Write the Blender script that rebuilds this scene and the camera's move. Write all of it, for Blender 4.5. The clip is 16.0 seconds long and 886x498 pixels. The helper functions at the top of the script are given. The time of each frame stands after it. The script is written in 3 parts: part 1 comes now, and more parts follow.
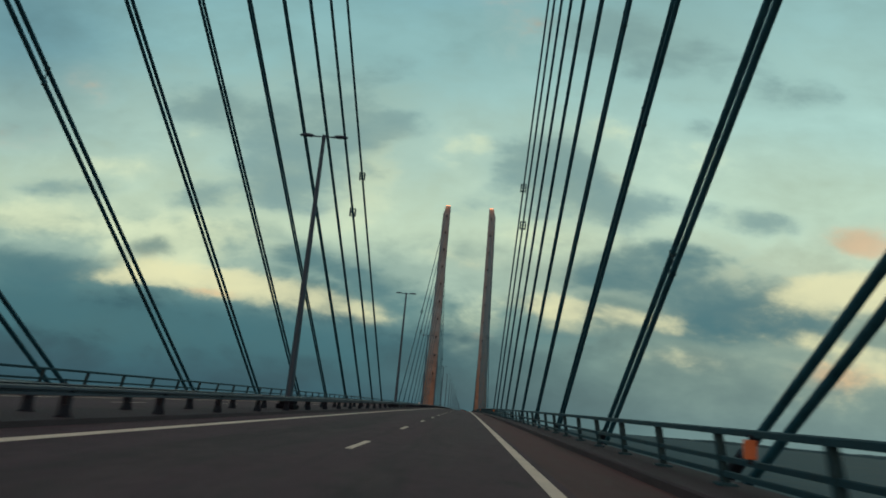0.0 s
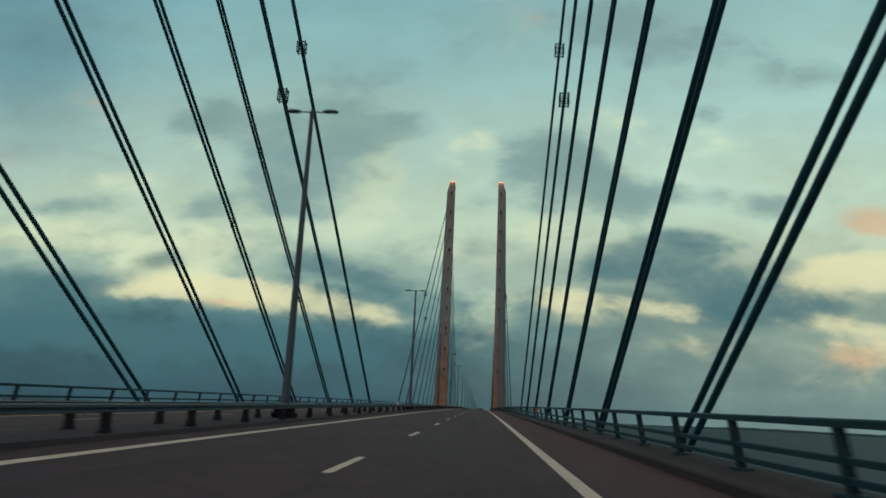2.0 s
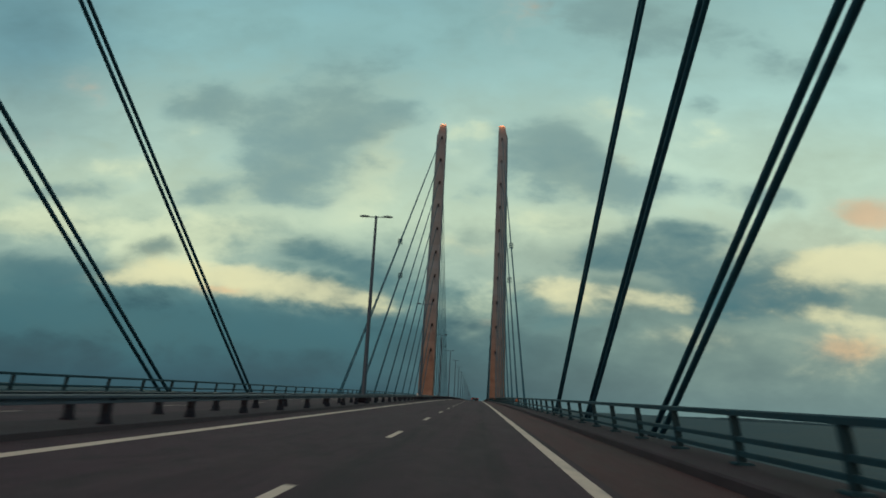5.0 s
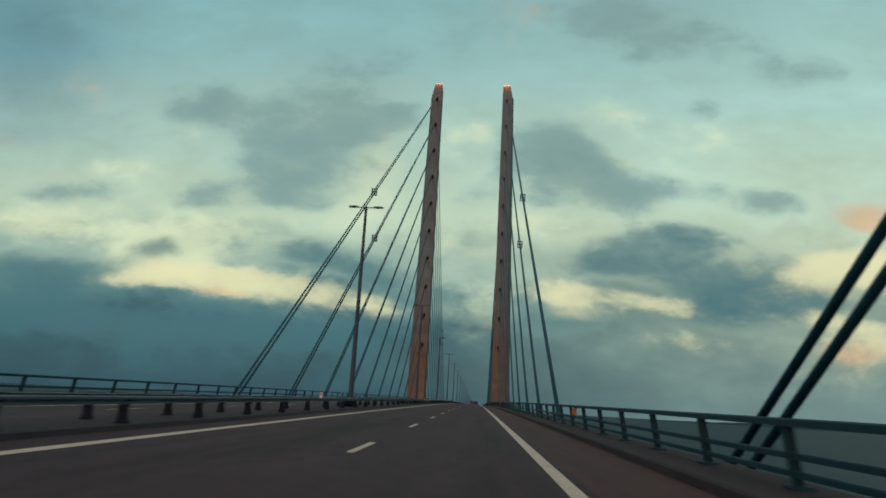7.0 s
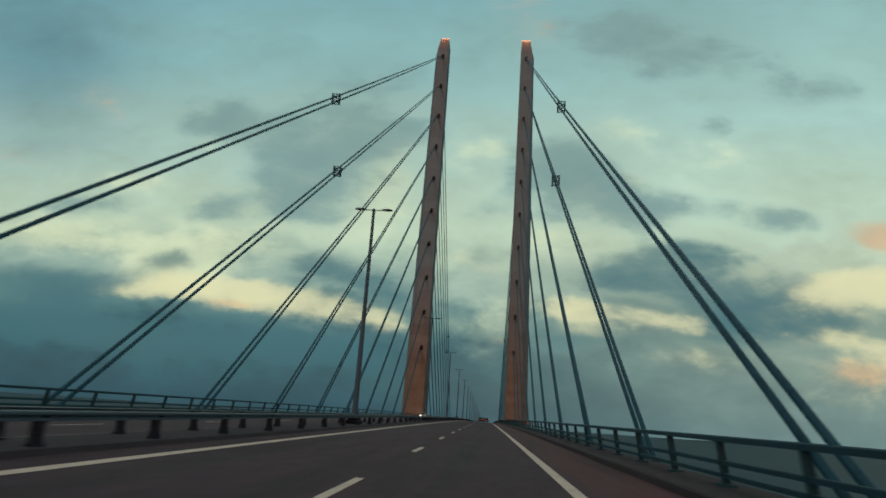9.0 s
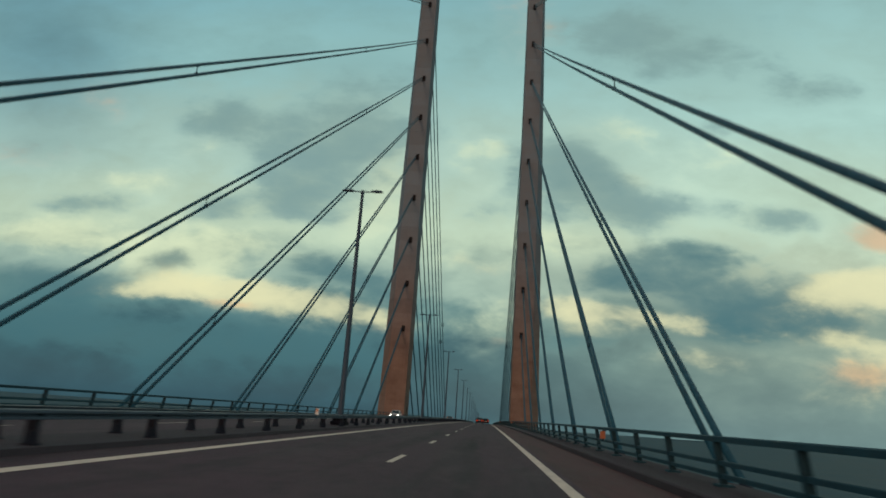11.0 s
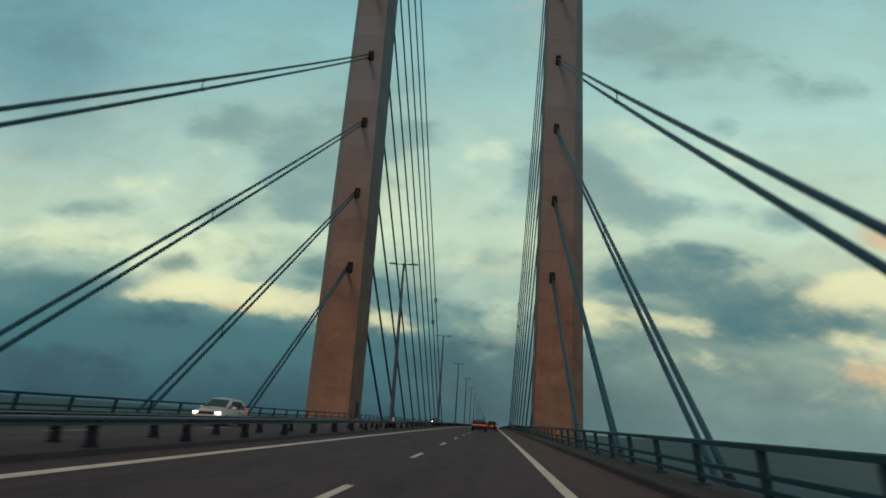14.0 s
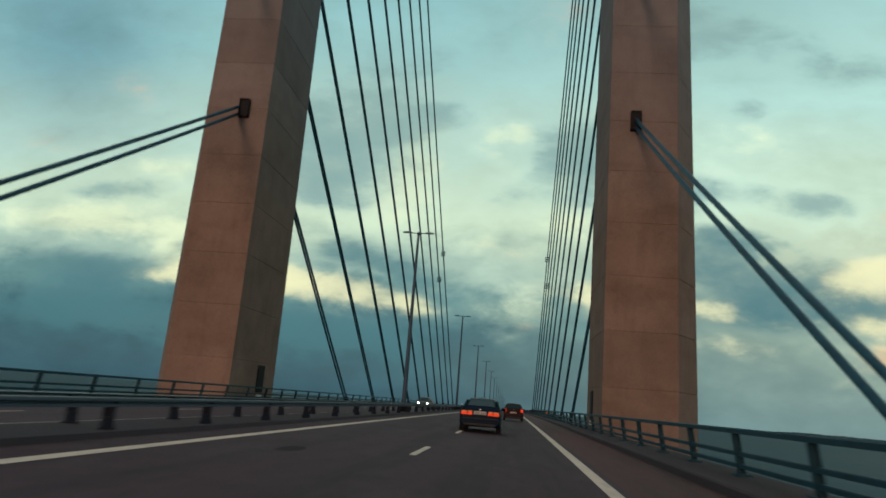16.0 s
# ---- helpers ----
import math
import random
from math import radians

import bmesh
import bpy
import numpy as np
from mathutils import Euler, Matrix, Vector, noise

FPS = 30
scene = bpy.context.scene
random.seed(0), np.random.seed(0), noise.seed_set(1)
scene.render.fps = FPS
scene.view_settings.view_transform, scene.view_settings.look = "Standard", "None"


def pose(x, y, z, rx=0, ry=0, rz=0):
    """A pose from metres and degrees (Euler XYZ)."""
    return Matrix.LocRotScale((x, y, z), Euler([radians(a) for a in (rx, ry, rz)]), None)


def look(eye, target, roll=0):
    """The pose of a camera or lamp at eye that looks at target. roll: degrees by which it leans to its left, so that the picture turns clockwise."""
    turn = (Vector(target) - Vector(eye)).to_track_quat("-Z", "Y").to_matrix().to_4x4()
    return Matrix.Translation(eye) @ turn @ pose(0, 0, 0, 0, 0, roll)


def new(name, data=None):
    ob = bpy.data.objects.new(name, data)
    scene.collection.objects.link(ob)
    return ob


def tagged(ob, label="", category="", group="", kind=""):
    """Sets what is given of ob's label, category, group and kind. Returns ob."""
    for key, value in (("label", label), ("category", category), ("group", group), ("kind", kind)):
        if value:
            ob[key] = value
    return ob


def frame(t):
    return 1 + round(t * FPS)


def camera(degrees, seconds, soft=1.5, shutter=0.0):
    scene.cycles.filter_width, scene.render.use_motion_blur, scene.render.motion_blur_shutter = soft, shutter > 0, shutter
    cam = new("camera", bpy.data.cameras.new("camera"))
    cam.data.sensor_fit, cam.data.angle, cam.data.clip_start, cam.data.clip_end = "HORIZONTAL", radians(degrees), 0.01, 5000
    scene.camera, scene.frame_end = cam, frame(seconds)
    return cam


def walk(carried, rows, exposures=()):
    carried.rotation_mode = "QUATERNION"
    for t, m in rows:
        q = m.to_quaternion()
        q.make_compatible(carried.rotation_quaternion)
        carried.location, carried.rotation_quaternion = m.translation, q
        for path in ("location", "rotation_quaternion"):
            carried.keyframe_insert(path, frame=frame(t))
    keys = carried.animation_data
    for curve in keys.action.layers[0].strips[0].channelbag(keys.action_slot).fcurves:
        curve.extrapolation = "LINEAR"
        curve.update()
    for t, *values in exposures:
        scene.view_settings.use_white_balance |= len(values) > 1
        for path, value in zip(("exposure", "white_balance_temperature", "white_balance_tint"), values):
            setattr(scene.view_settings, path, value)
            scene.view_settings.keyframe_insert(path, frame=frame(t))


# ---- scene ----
DEGREES = 65.76
cam = camera(DEGREES, 16.0, soft=1.75, shutter=0.25)

# seconds, eye, a point ahead, lean
ROWS = [
    (0, (7.86, -466.88, 0.038), (7.357, -457.151, 2.302), 5.15),
    (0.5, (7.91, -454.09, 0.185), (7.250, -444.435, 2.688), 5.21),
    (1, (7.86, -441.20, 0.295), (7.111, -431.510, 2.667), 4.91),
    (1.5, (7.82, -428.38, 0.368), (7.174, -418.675, 2.698), 3.35),
    (2, (7.77, -415.57, 0.432), (7.132, -405.849, 2.676), 2.54),
    (2.5, (7.73, -402.86, 0.548), (7.151, -393.102, 2.657), 2.46),
    (3, (7.52, -390.23, 0.642), (7.149, -380.475, 2.815), 2.99),
    (3.5, (7.48, -377.67, 0.691), (6.928, -367.947, 2.972), 3.36),
    (4, (7.48, -365.06, 0.786), (6.882, -355.332, 3.016), 3.11),
    (6.5, (7.89, -301.66, 1.012), (7.371, -291.872, 2.996), 2.61),
    (7, (7.87, -288.98, 1.073), (7.290, -279.225, 3.202), 3.22),
    (7.5, (7.88, -276.18, 1.099), (7.237, -266.436, 3.268), 3.26),
    (8, (7.79, -263.34, 1.134), (7.102, -253.619, 3.362), 3.51),
    (10.5, (7.52, -198.73, 1.249), (6.760, -189.039, 3.615), 4.19),
    (11, (7.66, -185.69, 1.167), (6.912, -175.990, 3.496), 4.04),
    (11.5, (7.54, -172.56, 1.169), (6.701, -162.861, 3.446), 4.47),
    (12, (7.45, -159.60, 1.198), (6.583, -149.917, 3.534), 4.65),
    (12.5, (7.75, -146.71, 1.113), (6.951, -137.008, 3.378), 3.92),
    (13, (7.74, -133.66, 1.070), (6.916, -123.955, 3.338), 4.11),
    (13.5, (7.80, -120.68, 1.063), (6.976, -110.973, 3.342), 3.80),
    (14, (7.79, -107.56, 1.004), (6.956, -97.875, 3.361), 3.90),
    (14.5, (7.50, -94.36, 0.894), (6.653, -84.676, 3.227), 3.72),
    (15, (7.94, -81.31, 0.940), (6.954, -71.581, 3.018), 3.57),
    (15.5, (7.73, -68.13, 0.847), (6.605, -58.407, 2.885), 4.27),
    (16, (7.57, -55.01, 0.789), (6.450, -45.292, 2.882), 4.57),
]
walk(cam, [(t, look(e, p, r)) for t, e, p, r in ROWS], [(0.0, -0.11), (4.0, -0.15), (6.5, -0.1), (8.0, -0.18), (10.5, -0.12), (12.5, -0.07), (13.5, -0.07), (14.5, 0.04), (15.2, 0.1), (16.0, 0.16)])


# ---- world, sun ----
def lin(r, g, b):
    """Linear colour from eight-bit values."""
    return tuple(((c / 255 + 0.055) / 1.055) ** 2.4 if c > 10 else c / 3294.6 for c in (r, g, b))


SUN_ELEVATION, SUN_TURN = radians(7), radians(194)
world = bpy.data.worlds.new("dusk_sky")
scene.world = world
world.use_nodes = True
W = world.node_tree
W.nodes.clear()


def wmath(op, a, b=None, c=None, clamp=False):
    n = W.nodes.new("ShaderNodeMath")
    n.operation, n.use_clamp = op, clamp
    for i, v in enumerate((a, b, c)):
        if v is None:
            continue
        if isinstance(v, (int, float)):
            n.inputs[i].default_value = v
        else:
            W.links.new(v, n.inputs[i])
    return n.outputs[0]


def wvec(op, a, b=None):
    n = W.nodes.new("ShaderNodeVectorMath")
    n.operation = op
    for i, v in enumerate((a, b)):
        if v is None:
            continue
        if isinstance(v, tuple):
            n.inputs[i].default_value = v
        else:
            W.links.new(v, n.inputs[i])
    return n.outputs["Value"] if op in ("DOT_PRODUCT", "LENGTH") else n.outputs[0]


def wnoise(vec, scale, detail, rough, dist=0.0):
    n = W.nodes.new("ShaderNodeTexNoise")
    W.links.new(vec, n.inputs["Vector"])
    n.inputs["Scale"].default_value, n.inputs["Detail"].default_value = scale, detail
    n.inputs["Roughness"].default_value, n.inputs["Distortion"].default_value = rough, dist
    return n


def wmix(fac, a, b):
    n = W.nodes.new("ShaderNodeMix")
    n.data_type = "RGBA"
    for i, v in ((0, fac), (6, a), (7, b)):
        if isinstance(v, (int, float)):
            n.inputs[i].default_value = v
        elif isinstance(v, tuple):
            n.inputs[i].default_value = (*v, 1)
        else:
            W.links.new(v, n.inputs[i])
    return n.outputs[2]


def wramp(fac, stops):
    n = W.nodes.new("ShaderNodeValToRGB")
    n.color_ramp.interpolation = "EASE"
    W.links.new(fac, n.inputs[0])
    while len(n.color_ramp.elements) < len(stops):
        n.color_ramp.elements.new(0.5)
    for e, (p, col) in zip(n.color_ramp.elements, stops):
        e.position, e.color = p, (*lin(*col), 1)
    return n.outputs[0]


# cloud banks over the strait: heading (x/y), height (z/y), half widths, weight
CLOUD_LOW = [
    (-0.690, 0.165, 0.115, 0.019, 1.00), (-0.646, 0.105, 0.100, 0.030, 0.60), (-0.592, 0.091, 0.256, 0.029, 0.80),
    (-0.289, 0.081, 0.208, 0.022, 0.70), (-0.264, 0.205, 0.060, 0.021, 1.00), (-0.149, 0.164, 0.036, 0.019, 0.80),
    (-0.484, 0.209, 0.032, 0.013, 0.70), (-0.362, 0.155, 0.032, 0.010, 0.50), (-0.193, 0.187, 0.048, 0.018, 0.60),
    (-0.742, 0.220, 0.040, 0.011, 0.60), (0.262, 0.240, 0.110, 0.026, 0.72), (0.375, 0.200, 0.136, 0.022, 0.65),
    (0.160, 0.202, 0.064, 0.019, 0.75), (0.452, 0.169, 0.096, 0.022, 0.90), (0.123, 0.120, 0.088, 0.016, 0.50),
    (0.340, 0.141, 0.144, 0.018, 0.60), (0.306, 0.263, 0.056, 0.014, 0.45),
    (0.334, 0.153, 0.085, 0.022, 0.65), (0.120, 0.348, 0.042, 0.034, 0.60),
]
CLOUD_HIGH = [
    (-0.230, 0.469, 0.088, 0.064, 0.72), (-0.258, 0.373, 0.088, 0.060, 0.68), (-0.314, 0.311, 0.048, 0.027, 0.70),
    (-0.466, 0.442, 0.060, 0.024, 0.80), (-0.416, 0.415, 0.048, 0.024, 0.40), (-0.438, 0.292, 0.035, 0.019, 0.90),
    (-0.651, 0.282, 0.056, 0.014, 0.95), (-0.727, 0.385, 0.064, 0.020, 0.50), (0.108, 0.372, 0.056, 0.045, 1.60),
    (0.211, 0.318, 0.048, 0.021, 1.15), (0.178, 0.600, 0.170, 0.055, 0.40), (0.312, 0.552, 0.120, 0.036, 0.34),
    (0.480, 0.520, 0.048, 0.019, 0.50), (0.327, 0.454, 0.024, 0.016, 0.50), (0.408, 0.316, 0.042, 0.018, 0.95),
    (-0.025, 0.304, 0.032, 0.014, 0.40), (-0.021, 0.212, 0.040, 0.014, 0.45), (0.567, 0.333, 0.032, 0.010, 0.40),
    (0.265, 0.630, 0.090, 0.040, 0.50),
]
GAPS = [
    (-0.500, 0.148, 0.034, 0.008, 0.95), (-0.430, 0.158, 0.060, 0.014, 0.95), (-0.290, 0.154, 0.060, 0.014, 1.05),
    (-0.232, 0.133, 0.052, 0.011, 0.95), (-0.166, 0.118, 0.032, 0.007, 0.70), (0.176, 0.159, 0.064, 0.012, 1.05),
    (0.240, 0.148, 0.046, 0.010, 0.95), (0.102, 0.169, 0.032, 0.011, 0.70), (0.311, 0.100, 0.046, 0.011, 1.00),
    (0.562, 0.118, 0.050, 0.026, 1.15), (0.396, 0.132, 0.072, 0.007, 0.35), (0.462, 0.063, 0.048, 0.010, 0.60),
    (0.131, 0.127, 0.048, 0.006, 0.50), (0.526, 0.203, 0.056, 0.017, 1.20), (-0.025, 0.221, 0.040, 0.010, 0.80),
    (0.137, 0.263, 0.056, 0.021, 0.45), (-0.413, 0.237, 0.072, 0.021, 0.40), (-0.678, 0.228, 0.048, 0.014, 0.40),
    (0.565, 0.222, 0.048, 0.018, 1.00),
]
PALE = [
    (0.422, 0.398, 0.136, 0.040, 0.40), (-0.476, 0.386, 0.032, 0.018, 0.50), (-0.182, 0.312, 0.040, 0.040, 0.60),
    (0.152, 0.439, 0.064, 0.024, 0.50), (-0.586, 0.323, 0.088, 0.021, 0.60), (0.191, 0.361, 0.027, 0.014, 0.50),
    (-0.029, 0.382, 0.032, 0.048, 0.50), (-0.412, 0.239, 0.096, 0.024, 0.80), (0.121, 0.266, 0.072, 0.021, 0.70),
    (0.506, 0.261, 0.064, 0.019, 0.50), (-0.470, 0.180, 0.072, 0.027, 1.00), (-0.014, 0.124, 0.052, 0.031, 0.50),
    (-0.167, 0.380, 0.037, 0.031, 0.60), (-0.689, 0.233, 0.089, 0.022, 1.00),
]
# no cloud: darkening placed in the camera's upper left for a windscreen reflection
WINDSCREEN_DARK = [(-0.84, 0.63, 0.17, 0.17, 1.1), (-0.74, 0.50, 0.09, 0.08, 0.5)]
PEACH = [
    (0.556, 0.297, 0.050, 0.022, 1.25), (-0.655, 0.456, 0.048, 0.032, 0.60), (0.023, 0.601, 0.050, 0.055, 0.75),
    (0.525, 0.090, 0.048, 0.020, 0.95), (0.244, 0.145, 0.048, 0.005, 0.60), (-0.392, 0.134, 0.048, 0.006, 0.60),
    (-0.234, 0.121, 0.040, 0.006, 0.50), (0.013, 0.103, 0.019, 0.007, 0.60), (-0.724, 0.366, 0.096, 0.024, 0.40),
    (-0.166, 0.110, 0.027, 0.006, 0.50),
]

way = W.nodes.new("ShaderNodeTexCoord").outputs["Generated"]
sep = W.nodes.new("ShaderNodeSeparateXYZ")
W.links.new(way, sep.inputs[0])
ahead = wmath("MAXIMUM", sep.outputs[1], 0.3)
u = wmath("DIVIDE", sep.outputs[0], ahead)
v = wmath("DIVIDE", sep.outputs[2], ahead)
comb = W.nodes.new("ShaderNodeCombineXYZ")
W.links.new(u, comb.inputs[0])
W.links.new(v, comb.inputs[1])
flat = comb.outputs[0]
stretch = wvec("MULTIPLY", flat, (1.0, 1.9, 1.0))
warp = wnoise(stretch, 5.5, 5.0, 0.62)
bend = wvec("MULTIPLY", wvec("SUBTRACT", warp.outputs["Color"], (0.5, 0.5, 0.5)), (0.11, 0.05, 0.0))
spot = wvec("ADD", flat, bend)


def banks(rows, wide=0.78):
    total = None
    for cu, cv, su, sv, w in rows:
        d = wvec("MULTIPLY", wvec("SUBTRACT", spot, (cu, cv, 0.0)), (wide / su, wide / sv, 0.0))
        g = wmath("EXPONENT", wmath("MULTIPLY", wvec("DOT_PRODUCT", d, d), -0.75))
        total = wmath("MULTIPLY", g, w) if total is None else wmath("MULTIPLY_ADD", g, w, total)
    return total


puff = wnoise(stretch, 5.0, 5.0, 0.5, 0.2).outputs[0]
fine = wnoise(stretch, 12.0, 5.0, 0.55, 0.3).outputs[0]
wisp = wnoise(stretch, 27.0, 4.0, 0.6, 0.4).outputs[0]
fluff = wmath("ADD", wmath("MULTIPLY", puff, 0.85), wmath("MULTIPLY_ADD", wisp, 0.14, wmath("MULTIPLY", fine, 0.44)))
ripple = wmath("SUBTRACT", fluff, 0.715)


def edge(field, sharp, start, billow=2.4):
    """Harden a soft bank against the billows of the cloud sheet."""
    rough = wmath("MULTIPLY_ADD", ripple, billow, field)
    layers = []
    # a thin veil reaches out past a denser, better defined core
    for a, b in ((start - 0.12, start + 1.3 * sharp), (start + 0.2, start + 0.2 + 0.62 * sharp)):
        n = W.nodes.new("ShaderNodeMapRange")
        n.interpolation_type = "SMOOTHSTEP"
        W.links.new(rough, n.inputs[0])
        n.inputs[1].default_value, n.inputs[2].default_value = a, b
        layers.append(n.outputs[0])
    both = wmath("MULTIPLY_ADD", layers[1], 0.45, wmath("MULTIPLY", layers[0], 0.55))
    return wmath("MULTIPLY", both, wmath("MULTIPLY", field, 3.0, clamp=True))


low = edge(banks(CLOUD_LOW), 1.1, 0.2, 2.9)
high = edge(banks(CLOUD_HIGH), 0.95, 0.12)
gaps = edge(banks(GAPS, 0.6), 1.15, 0.32, 3.0)
pale = edge(banks(PALE), 0.9, 0.12)
peach = edge(banks(PEACH), 1.0, 0.3)

height = wmath("ADD", wmath("MULTIPLY_ADD", v, 1.25, 0.1), wmath("MULTIPLY", ripple, 0.2), clamp=True)
base = wramp(height, [(0.0, (54, 82, 92)), (0.10, (57, 91, 101)), (0.20, (57, 98, 107)), (0.27, (102, 140, 138)), (0.33, (166, 190, 172)),
                      (0.42, (206, 223, 192)), (0.58, (186, 213, 195)), (0.8, (154, 195, 190)), (1.0, (134, 180, 183))])
bright = wramp(height, [(0.0, (104, 134, 137)), (0.10, (124, 150, 145)), (0.27, (154, 173, 155)), (0.34, (200, 208, 176)), (0.5, (207, 229, 201)), (0.72, (182, 216, 202)), (1.0, (158, 196, 189))])
side = W.nodes.new("ShaderNodeMapRange")
side.interpolation_type = "SMOOTHSTEP"
W.links.new(u, side.inputs[0])
side.inputs[1].default_value, side.inputs[2].default_value, side.inputs[4].default_value = -0.22, 0.58, 0.95
base = wmix(side.outputs[0], base, bright)
tone = wmath("MULTIPLY_ADD", ripple, 1.9, 0.5, clamp=True)
shade_low = wmix(tone, lin(84, 130, 134), lin(54, 99, 108))
shade_high = wmix(tone, lin(150, 178, 167), lin(124, 153, 149))
col = wmix(wmath("MULTIPLY", pale, 0.8), base, lin(236, 241, 196))
# windscreen reflection painted into the sky as a blue-grey darkening
col = wmix(wmath("MULTIPLY", banks(WINDSCREEN_DARK), 0.5), col, lin(92, 136, 148))
col = wmix(wmath("MULTIPLY", high, 0.95), col, shade_high)
col = wmix(wmath("MULTIPLY", low, 0.92), col, shade_low)
col = wmix(wmath("MULTIPLY", gaps, 0.9), col, wmix(tone, lin(255, 247, 196), lin(238, 229, 176)))
col = wmix(wmath("MULTIPLY", peach, 0.72), col, lin(234, 180, 132))
swell = wmath("MULTIPLY_ADD", ripple, 0.65, 1.0)
grey = W.nodes.new("ShaderNodeCombineXYZ")
for i in range(3):
    W.links.new(swell, grey.inputs[i])
col = wvec("MULTIPLY", wvec("MULTIPLY", col, grey.outputs[0]), (0.94, 1.0, 1.05))
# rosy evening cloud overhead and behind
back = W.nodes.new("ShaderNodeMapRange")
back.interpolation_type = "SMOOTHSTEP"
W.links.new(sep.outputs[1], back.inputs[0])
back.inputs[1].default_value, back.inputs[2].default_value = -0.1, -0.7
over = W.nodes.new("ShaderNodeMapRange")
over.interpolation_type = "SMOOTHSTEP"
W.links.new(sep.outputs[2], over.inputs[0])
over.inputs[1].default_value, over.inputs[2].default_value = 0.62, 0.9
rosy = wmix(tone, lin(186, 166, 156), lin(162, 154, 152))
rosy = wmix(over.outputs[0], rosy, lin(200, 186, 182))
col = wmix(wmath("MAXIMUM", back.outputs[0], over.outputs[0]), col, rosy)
# clear sky shows thinly through the cloud sheet
sky = W.nodes.new("ShaderNodeTexSky")
sky.sky_type, sky.sun_disc = "NISHITA", False
sky.sun_elevation, sky.sun_rotation = SUN_ELEVATION, SUN_TURN
clear = wvec("MULTIPLY", sky.outputs[0], (0.08, 0.08, 0.08))
col = wmix(0.06, col, clear)
bg = W.nodes.new("ShaderNodeBackground")
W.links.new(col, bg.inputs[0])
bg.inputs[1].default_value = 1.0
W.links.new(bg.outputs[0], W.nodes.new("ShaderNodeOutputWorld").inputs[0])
world.cycles.sampling_method, world.cycles.sample_map_resolution = "MANUAL", 512

sun = new("sun", bpy.data.lights.new("sun", "SUN"))
sun.data.energy, sun.data.angle, sun.data.color = 0.98, radians(14), (1.0, 0.6, 0.4)
sun.matrix_world = look((-50, -200, 206 * math.tan(SUN_ELEVATION)), (0, 0, 0))


# ---- materials ----
def material(name, colour, rough=0.6, metal=0.0, vary=0.25, scale=3.0, fine_scale=60.0, bump=0.0, bump_scale=80.0, stretch=(1, 1, 1),
             tint=None, stains=None, upper=None, by_piece=0.0, emit=None, coat=0.0, spec=0.5):
    """A surface with variation at two scales: broad patches and fine grain, with optional stains of their own shape."""
    m = bpy.data.materials.new(name)
    m.use_nodes = True
    t = m.node_tree
    b = t.nodes["Principled BSDF"]
    b.inputs["Metallic"].default_value = metal
    b.inputs["Coat Weight"].default_value = coat
    b.inputs["Specular IOR Level"].default_value = spec
    co = t.nodes.new("ShaderNodeTexCoord").outputs["Object"]
    mp = t.nodes.new("ShaderNodeMapping")
    mp.inputs["Scale"].default_value = stretch
    t.links.new(co, mp.inputs[0])

    def tex(s, detail=4.0, rough_=0.6):
        n = t.nodes.new("ShaderNodeTexNoise")
        n.inputs["Scale"].default_value, n.inputs["Detail"].default_value, n.inputs["Roughness"].default_value = s, detail, rough_
        t.links.new(mp.outputs[0], n.inputs["Vector"])
        return n.outputs[0]

    def mth(op, a, b_, clamp=False):
        n = t.nodes.new("ShaderNodeMath")
        n.operation, n.use_clamp = op, clamp
        for i, q in enumerate((a, b_)):
            if isinstance(q, (int, float)):
                n.inputs[i].default_value = q
            else:
                t.links.new(q, n.inputs[i])
        return n.outputs[0]

    def mix(f, a, c):
        n = t.nodes.new("ShaderNodeMix")
        n.data_type = "RGBA"
        for i, q in ((0, f), (6, a), (7, c)):
            if isinstance(q, (int, float)):
                n.inputs[i].default_value = q
            elif isinstance(q, tuple):
                n.inputs[i].default_value = (*q, 1)
            else:
                t.links.new(q, n.inputs[i])
        return n.outputs[2]

    broad, grain = tex(scale), tex(fine_scale, 2.0)
    lo = tuple(c * (1 - vary) for c in colour)
    hi = tuple(min(1.0, c * (1 + vary)) for c in (tint or colour))
    f = mth("ADD", mth("MULTIPLY", mth("SUBTRACT", broad, 0.5), 1.6), mth("MULTIPLY", grain, 1.0), clamp=True)
    c = mix(f, lo, hi)
    if stains:
        for s_col, s_scale, s_amount, s_stretch in stains:
            mp2 = t.nodes.new("ShaderNodeMapping")
            mp2.inputs["Scale"].default_value = s_stretch
            t.links.new(co, mp2.inputs[0])
            n = t.nodes.new("ShaderNodeTexNoise")
            n.inputs["Scale"].default_value, n.inputs["Detail"].default_value, n.inputs["Roughness"].default_value = s_scale, 5.0, 0.65
            t.links.new(mp2.outputs[0], n.inputs["Vector"])
            c = mix(mth("MULTIPLY", mth("SUBTRACT", n.outputs[0], 0.48, True), s_amount, True), c, s_col)
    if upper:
        # haze painted into the colour: blue-grey blended in from one height to another
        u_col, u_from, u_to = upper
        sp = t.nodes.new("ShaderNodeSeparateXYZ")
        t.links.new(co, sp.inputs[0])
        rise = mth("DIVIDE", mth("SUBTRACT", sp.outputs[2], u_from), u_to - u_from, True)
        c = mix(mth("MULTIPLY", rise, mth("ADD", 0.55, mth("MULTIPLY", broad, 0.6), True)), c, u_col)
    if by_piece:
        info = t.nodes.new("ShaderNodeObjectInfo").outputs["Random"]
        c = mix(mth("MULTIPLY", info, by_piece), c, tuple(q * 0.45 for q in colour))
    t.links.new(c, b.inputs["Base Color"])
    r = mth("ADD", rough - 0.12, mth("MULTIPLY", broad, 0.24), True)
    t.links.new(r, b.inputs["Roughness"])
